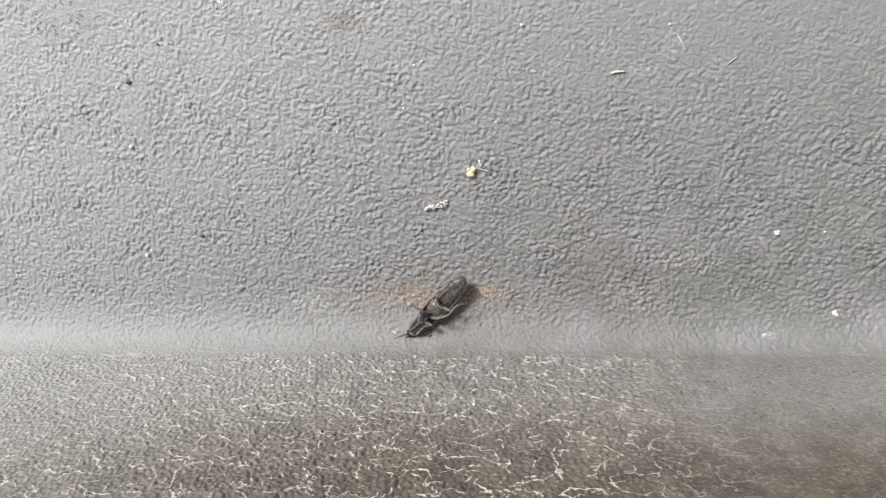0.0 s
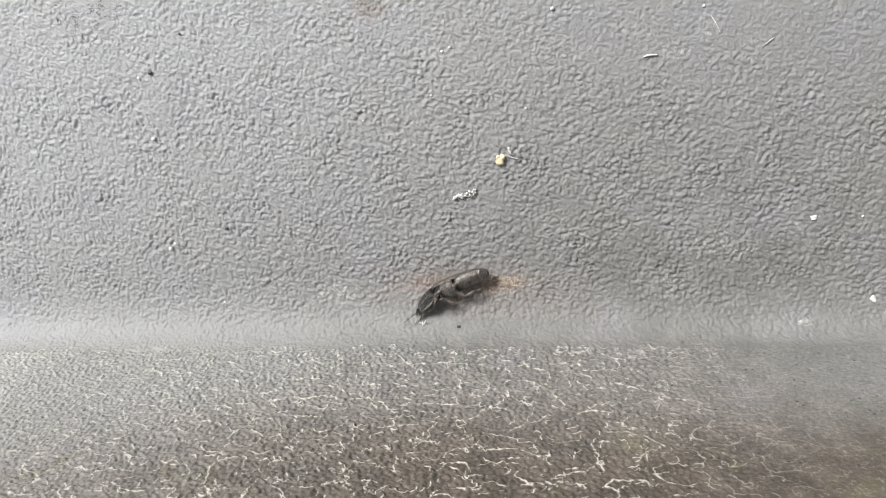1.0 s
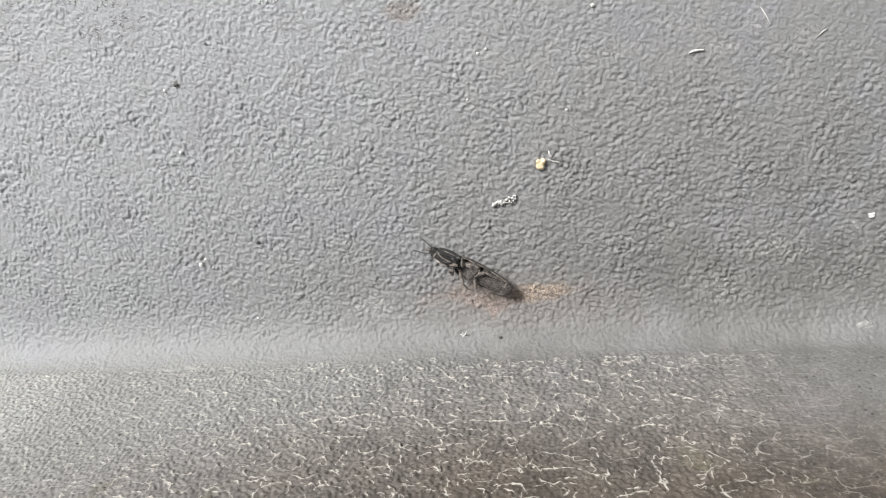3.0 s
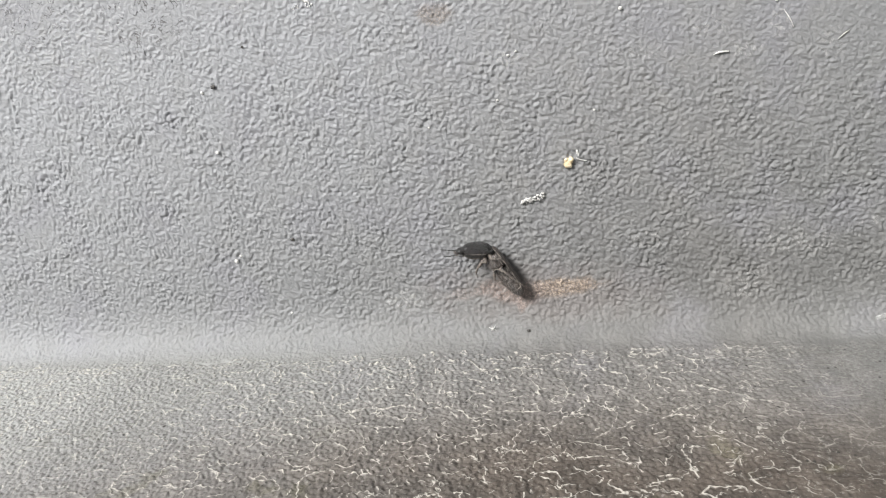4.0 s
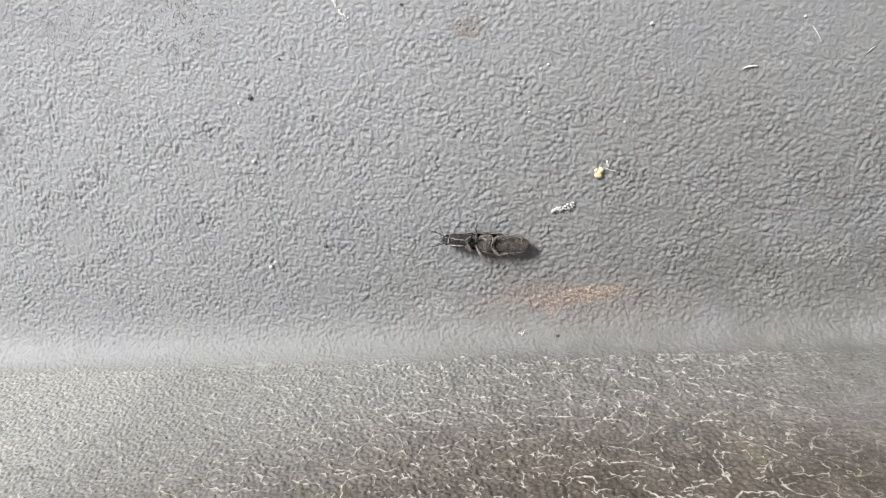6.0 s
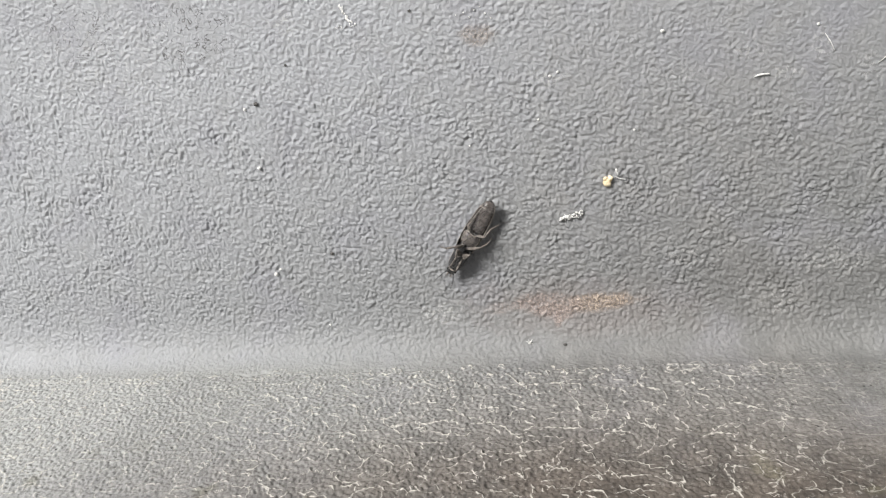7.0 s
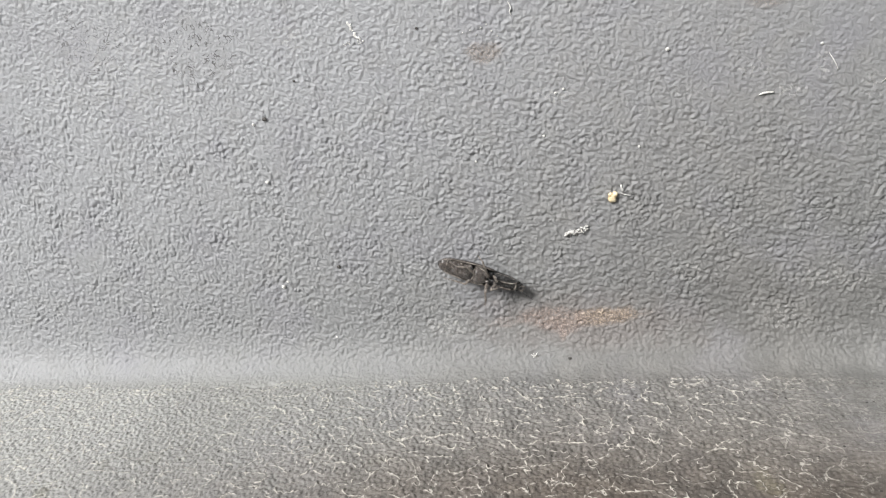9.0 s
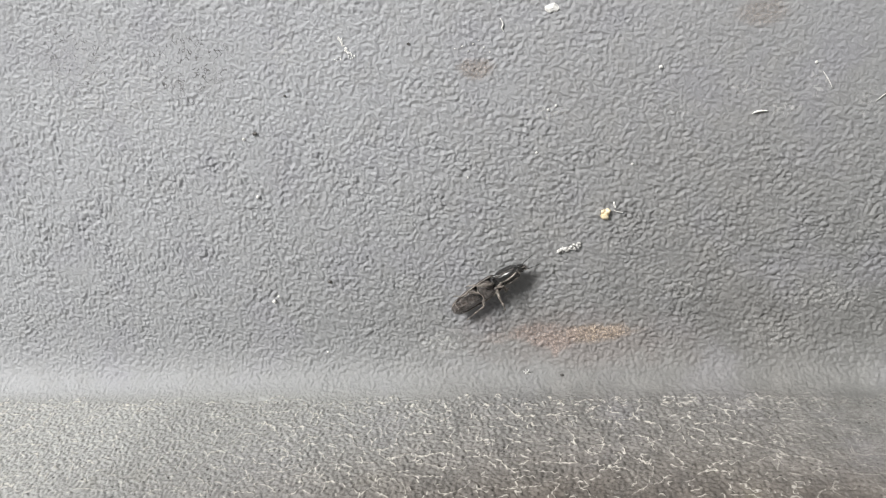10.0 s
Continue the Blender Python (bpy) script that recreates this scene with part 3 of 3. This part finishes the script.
        for kind, pts in (("mid", [(0.66, side * 0.45, 0.7), (-0.1, side * 1.5, 1.25), (-0.75, side * 2.15, 0.95), (-1.5, side * 2.35, 0.6)] if side > 0 else [(0.72, side * 0.5, 0.74), (0.75, side * 1.5, 1.5), (0.95, side * 2.4, 1.75), (0.9, side * 3.1, 1.7)]),
                          ("hind", [(-1.1, side * 0.45, 0.76), (-1.6, side * 1.35, 0.98), (-2.7, side * 1.2, 0.85), (-3.6, side * 1.6, 0.6)] if side > 0 else [(-1.1, side * 0.5, 0.74), (-1.5, side * 1.3, 1.0), (-2.8, side * 1.35, 0.85), (-4.0, side * 1.5, 0.65)])):
            f, t, s = leg_pieces(pts, (0.19, 0.12, 0.065))
            leg = part(kind + "_leg", f, LEG, beetle, "thin pale brown bent leg")
            leg.location = Vector(pts[0]) * MM
            part("shin", t, LEG, leg)
            part("foot", s, LEG, leg)
            legs[kind, side] = (leg, pts[0])
    for ob in (*beetle.children_recursive,):  # a slender beetle
        ob.location.x *= LONG
        ob.location.y *= SLENDER
        for v in ob.data.vertices:
            v.co.x *= LONG
            v.co.y *= SLENDER
    legs = {key: (leg, (base[0] * LONG, base[1] * SLENDER, base[2])) for key, (leg, base) in legs.items()}
    tagged(beetle, "small black-brown click beetle lying on its back with waving legs", "beetle")
    return beetle, pro, legs


BEETLE, PROTHORAX, LEGS = click_beetle()


# ---------------------------------------------------------------- debris on the panel
def chip(name, x, y, size, material, label, category, seed, z=0.0, rough=0.7, turn=0.0):
    """A small uneven solid bit lying on the panel."""
    bm = ball(bmesh.new(), (0, 0, 0), size, rough, seed, 2)
    ob = part(name, bm, material, smooth=False)
    ob.matrix_basis = pose(x * MM, y * MM, (z + floor_height(x, y) + size[2] * 0.75) * MM, 0, 0, turn)
    return tagged(ob, label, category)


def fibre(name, x, y, points, radii, material, label, category):
    """A thin crooked strand lying on the panel."""
    ob = part(name, tube(bmesh.new(), points, radii, 6), material)
    ob.matrix_basis = pose(x * MM, y * MM, (floor_height(x, y) + 0.05) * MM)
    return tagged(ob, label, category)


def debris():
    bm = bmesh.new()
    for k, (px, py, rx, ry, rz) in enumerate(((0.0, -0.22, 0.46, 0.42, 0.26), (0.2, 0.3, 0.32, 0.4, 0.24), (-0.26, 0.2, 0.24, 0.3, 0.2), (0.02, 0.02, 0.36, 0.4, 0.22))):
        ball(bm, (px, py, 0.0), (rx, ry, rz), 0.5, 3 + k, 2)
    husk = part("seed_husk", bm, HUSK)
    husk.matrix_basis = pose(-8.15 * MM, -17.1 * MM, 0.2 * MM, 0, 0, -12)
    tagged(husk, "tiny yellow notched seed husk stuck on the grey panel", "husk")
    chip("husk_flake", -7.2, -16.1, (0.13, 0.4, 0.11), LINT, "thin white flake beside the yellow husk", "flake", 5, turn=14)
    fibre("husk_thread", -6.75, -16.8, [(-0.6, 0.15, 0.1), (-0.1, -0.05, 0.2), (0.5, -0.2, 0.1)], [0.03, 0.06, 0.03], LINT, "short pale thread beside the yellow husk", "thread")
    bm = bmesh.new()
    rnd = random.Random(5)
    for k in range(34):
        u = rnd.uniform(-1.2, 1.2)
        ball(bm, (u, 0.28 * u + rnd.uniform(-0.36, 0.36) * (0.7 + 0.3 * u), 0.12 + rnd.uniform(0, 0.2)), (rnd.uniform(0.09, 0.2), rnd.uniform(0.09, 0.19), rnd.uniform(0.08, 0.18)), 0.7, k, 1)
    for k in range(9):
        u = rnd.uniform(-1.0, 1.0)
        tube(bm, [(u + rnd.uniform(-0.4, 0.4), 0.3 * u + rnd.uniform(-0.4, 0.4), rnd.uniform(0.05, 0.4)) for _ in range(4)], [0.04] * 4, 5)
    lint = part("lint_clump", bm, LINT)
    lint.matrix_basis = pose(-12.0 * MM, -20.95 * MM, 0)
    tagged(lint, "crumbly white lint clump lying on the grey panel", "lint")
    bm = bmesh.new()
    for k in range(34):
        u = k / 33
        w = 0.10 + 0.22 * u**1.5
        ball(bm, (-0.8 + 1.4 * u + rnd.uniform(-w, w), 1.35 - 2.3 * u + rnd.uniform(-0.12, 0.12) + 0.15 * math.sin(9 * u), 0.04), (rnd.uniform(0.06, 0.16), rnd.uniform(0.08, 0.2), 0.07), 0.7, k, 1)
    for k in range(7):
        ball(bm, (-1.2 + rnd.uniform(-0.5, 0.5), -0.75 + rnd.uniform(-0.25, 0.25), 0.02), (0.1, 0.07, 0.05), 0.6, k, 1)
    drop = part("dropping_streak", bm, CHALK)
    drop.matrix_basis = pose(-34.75 * MM, 1.15 * MM, 0)
    tagged(drop, "dried white streak of dirt on the grey panel", "streak")
    chip("clear_scale", 23.9, -34.6, (0.85, 0.6, 0.12), CLEAR, "translucent whitish scale near the panel's foot", "flake", 8)
    chip("white_flake", 30.76, -32.08, (0.26, 0.42, 0.15), CHALK, "small bright white flake on the grey panel", "flake", 9, turn=20)
    chip("white_flake", 24.06, -23.38, (0.3, 0.28, 0.16), CHALK, "small bright white flake on the grey panel", "flake", 12)
    chip("white_flake", -13.4, 4.3, (0.6, 0.42, 0.12), CHALK, "small bright white flake on the grey panel", "flake", 21)
    for k, (x, y, r) in enumerate(((-46.73, -14.46, 0.22), (-2.82, -1.9, 0.2), (11.8, -2.1, 0.16), (-15.3, -10.25, 0.14), (-46.5, -27.3, 0.26), (-47.4, -7.85, 0.2), (-5.44, -11.73, 0.14), (-22.7, -12.8, 0.12), (-45.9, -26.7, 0.16), (28.8, -23.2, 0.14), (-20.4, 0.8, 0.1), (-22.6, 1.0, 0.09), (-21.5, 1.2, 0.1), (-22.0, 0.5, 0.07), (-20.9, 1.5, 0.08), (-19.8, 0.3, 0.09), (-23.4, 0.8, 0.07), (-40.6, -33.8, 0.14), (-14.0, -5.8, 0.16), (-13.2, -5.4, 0.14))):
        chip("white_speck", x, y, (r, r * 0.9, r * 0.7), CHALK, "tiny white speck of dust on the grey panel", "speck", 30 + k, rough=0.4)
    for k, (x, y, r) in enumerate(((-46.0, -7.3, 0.26), (-39.4, -24.85, 0.24), (-12.9, -35.75, 0.22), (-28.2, 1.5, 0.16), (-42.1, -3.3, 0.16))):
        chip("dark_grit", x, y, (r, r * 0.8, r * 0.6), GRIT, "tiny dark grain of grit on the grey panel", "grit", 60 + k, z=0.0)
    fibre("white_fibre", 6.9, -6.75, [(-0.75, -0.15, 0), (-0.2, 0.08, 0.12), (0.7, 0.12, 0.05)], [0.03, 0.11, 0.06], CHALK, "short white fibre lying on the grey panel", "fibre")
    fibre("white_fibre", -18.4, 2.7, [(-0.25, 0.9, 0.0), (0.05, 0.3, 0.06), (-0.08, -0.1, 0.05), (0.1, -0.5, 0.0)], [0.03, 0.08, 0.06, 0.03], CHALK, "thin white fibre lying on the grey panel", "fibre")
    fibre("white_fibre", 13.0, -3.9, [(-0.5, 0.9, 0.0), (-0.1, 0.3, 0.08), (0.2, -0.2, 0.1), (0.5, -0.8, 0.02)], [0.02, 0.06, 0.05, 0.02], LINT, "thin crooked pale fibre lying on the grey panel", "fibre")
    fibre("white_fibre", 18.1, -5.6, [(-0.5, -0.5, 0.0), (0.0, 0.0, 0.08), (0.5, 0.35, 0.03)], [0.02, 0.05, 0.02], LINT, "short pale fibre lying on the grey panel", "fibre")
    bm = bmesh.new()
    for pts in ([(-0.45, -0.5, 0.0), (0.0, 0.0, 0.06), (0.25, 0.6, 0.03)], [(-0.35, 0.25, 0.0), (0.0, 0.0, 0.05), (0.4, -0.2, 0.0)], [(-0.1, 0.45, 0.0), (0.0, 0.0, 0.05), (0.1, -0.5, 0.0)]):
        tube(bm, [(1.25 * px, 1.25 * py, pz) for px, py, pz in pts], [0.025, 0.075, 0.035], 5)
    star = part("lint_star", bm, CHALK)
    star.matrix_basis = pose(-16.9 * MM, -35.6 * MM, (floor_height(-16.9, -35.6) + 0.12) * MM, 28, 0, 0)
    tagged(star, "tiny star of white lint by the foot of the wall", "lint")


debris()


# ---------------------------------------------------------------- movement
# seconds, place on the panel (mm), heading, roll, bend of the front chest (degrees)
BEETLE_ROWS = [
    (0, -12.24, -32.54, -132.1, 0, 0),
    (0.1, -13.21, -32.43, -154.1, -15, 20),
    (0.2, -13.42, -31.68, -157.2, -20, 22),
    (0.3, -12.98, -31.43, -161.4, -20, 25),
    (0.4, -12.71, -31.69, -156.7, -25, 25),
    (0.5, -12.65, -31.27, -158.9, -25, 28),
    (0.6, -13.13, -31.84, -155.0, -15, 25),
    (0.7, -13.48, -32.15, -155.6, -15, 28),
    (0.8, -13.22, -32.48, -162.5, -25, 28),
    (0.9, -13.82, -32.65, -167.4, -15, 20),
    (1, -14.20, -31.24, -156.6, -25, 28),
    (1.1, -13.97, -30.46, -167.3, -20, 20),
    (1.2, -13.63, -29.92, -179.5, -27, 23),
    (1.3, -13.88, -30.05, -180.6, -27, 30),
    (1.4, -14.42, -30.10, -180.7, -27, 32),
    (1.5, -14.75, -30.26, -181.7, -24, 33),
    (1.6, -14.97, -29.69, -180.5, -30, 25),
    (1.7, -15.55, -29.81, -183.8, -33, 45),
    (1.8, -15.03, -29.68, -187.0, -30, 45),
    (1.9, -14.31, -29.54, -209.5, -24, 45),
    (2, -15.24, -29.70, -187.2, -27, 40),
    (2.1, -15.91, -29.44, -174.9, -24, 45),
    (2.2, -16.11, -29.22, -185.5, -33, 35),
    (2.3, -15.52, -29.21, -228.8, -36, 35),
    (2.4, -15.35, -29.47, -210.2, -27, 40),
    (2.5, -14.80, -29.44, -204.9, -25, 18),
    (2.6, -15.08, -29.36, -208.1, -10, 0),
    (2.7, -15.93, -28.23, -205.7, -5, 0),
    (3.8, -16.06, -27.76, -232.1, -30, 36),
    (3.9, -16.72, -27.87, -233.5, -27, 45),
    (4, -16.40, -27.18, -236.1, -30, 41),
    (4.1, -16.93, -27.01, -234.6, -27, 46),
    (4.2, -16.90, -27.48, -233.9, -30, 42),
    (4.3, -17.50, -26.99, -236.1, -21, 45),
    (4.4, -17.21, -27.14, -227.4, -24, 43),
    (4.5, -16.99, -26.74, -219.9, -30, 35),
    (4.6, -18.03, -26.74, -215.3, -42, 20),
    (4.7, -18.74, -26.90, -214.1, -30, 10),
    (4.8, -16.72, -25.24, -227.9, -36, 20),
    (4.9, -17.65, -25.85, -241.4, -30, 30),
    (5, -17.87, -25.61, -245.3, -30, 20),
    (5.1, -18.63, -24.25, -191.0, -18, 18),
    (5.2, -18.93, -24.04, -194.6, -18, 15),
    (5.3, -19.03, -24.79, -181.1, -20, 0),
    (5.4, -19.27, -24.59, -178.6, -25, 12),
    (5.5, -18.99, -24.52, -177.4, -25, 10),
    (5.6, -18.97, -24.06, -183.4, -10, 0),
    (5.7, -18.95, -23.35, -186.1, -5, 0),
    (5.8, -20.28, -23.43, -187.2, -5, 0),
    (5.9, -20.53, -23.69, -185.9, 0, 0),
    (6, -20.82, -24.33, -185.2, 0, 0),
    (6.1, -21.67, -24.15, -185.3, 0, 0),
    (6.2, -23.17, -23.93, -193.4, 0, 0),
    (7.3, -23.20, -23.01, -107.4, 0, 0),
    (7.4, -23.73, -23.00, -110.4, 5, 0),
    (7.5, -24.08, -23.34, -103.6, 10, 0),
    (7.6, -24.46, -25.08, -96.2, 5, 0),
    (7.7, -24.31, -24.73, -97.4, 0, 0),
    (7.8, -24.60, -24.78, -101.7, 0, 0),
    (7.9, -24.41, -25.05, -99.5, 0, 0),
    (8, -24.19, -25.60, -102.9, 0, 0),
    (8.1, -24.57, -25.03, -85.7, 0, 0),
    (8.2, -24.78, -24.67, -40.8, 0, 0),
    (8.3, -24.40, -24.56, -39.4, 0, 0),
    (8.4, -24.16, -24.75, -33.8, 0, 0),
    (8.5, -23.50, -25.34, -26.6, 0, 0),
    (8.6, -23.19, -25.57, -25.1, 0, 0),
    (8.7, -23.01, -25.91, -25.4, 0, 0),
    (8.8, -23.08, -25.85, -22.9, 0, 0),
    (8.9, -23.03, -25.56, -23.9, 5, 0),
    (9, -22.48, -25.55, -18.4, 5, 0),
    (9.1, -22.05, -25.84, -1.7, 10, 0),
    (9.2, -21.86, -25.79, 8.2, 10, 0),
    (9.3, -22.01, -24.62, 24.4, 15, -22),
    (9.4, -21.89, -25.09, 28.7, 15, -12),
    (9.5, -22.10, -25.50, 24.1, 15, -22),
    (9.6, -21.75, -25.50, 31.1, 15, -28),
    (9.7, -21.59, -26.07, 52.6, 15, -12),
    (9.8, -21.58, -25.86, 34.9, 10, -4),
    (9.9, -21.28, -25.25, 35.5, 10, 0),
    (10, -20.79, -24.90, 35.1, 10, -4),
]


# seconds, twist of the front chest on its own length (degrees)
TWIST_ROWS = [(0, 0), (0.1, -12), (0.9, -18), (1.2, -15), (1.8, -20), (2.2, -35), (2.3, -60), (2.4, -35), (2.6, -15), (2.7, 0), (3.8, -62), (4.5, -62), (4.7, -72), (4.8, -80), (5.0, -85), (5.1, -32), (5.3, -35), (5.5, -12), (5.7, 0), (9.1, 0), (9.4, 25), (10, 25)]


def motions():
    body, chest = [], []
    when, turn = zip(*TWIST_ROWS)
    for t, x, y, heading, roll, bend in BEETLE_ROWS:
        r = radians(roll)
        lift = math.sqrt((0.94 * math.cos(r)) ** 2 + (1.34 * math.sin(r)) ** 2) + 0.36
        lift += floor_height(x, y)
        lift += 0.35 * min(max((t - 8.8) / 0.6, 0.0), 1.0)  # arching its back towards the end
        body.append((t, pose(x * MM, y * MM, lift * MM, 0, 0, heading) @ pose(0, 0, 0, roll, 0, 0)))
        chest.append((t, pose(JOINT * LONG * MM, 0, 0, -roll, 0, 0) @ pose(0, 0, 0, 0, 0, bend) @ pose(0, 0, 0, roll, 0, 0) @ pose(0, 0, 0, 0, -22 * min(max((bend - 28) / 12, 0.0), 1.0), 0) @ pose(0, 0, 0, float(np.interp(t, when, turn)), 0, 0)))
    walk(BEETLE, body)
    walk(PROTHORAX, chest)
    for n, ((kind, side), (leg, base)) in enumerate(LEGS.items()):
        rows = []
        for k in range(41):
            t = k * 0.25
            a = math.sin(2.1 * t * (1 + 0.13 * n) + 1.9 * n) + 0.5 * math.sin(5.3 * t + 2.7 * n)
            b = math.sin(3.3 * t + 1.3 * n)
            rows.append((t, pose(base[0] * MM, base[1] * MM, base[2] * MM, side * (4 + 8 * b), 5 * b, side * 14 * a)))
        walk(leg, rows)


motions()
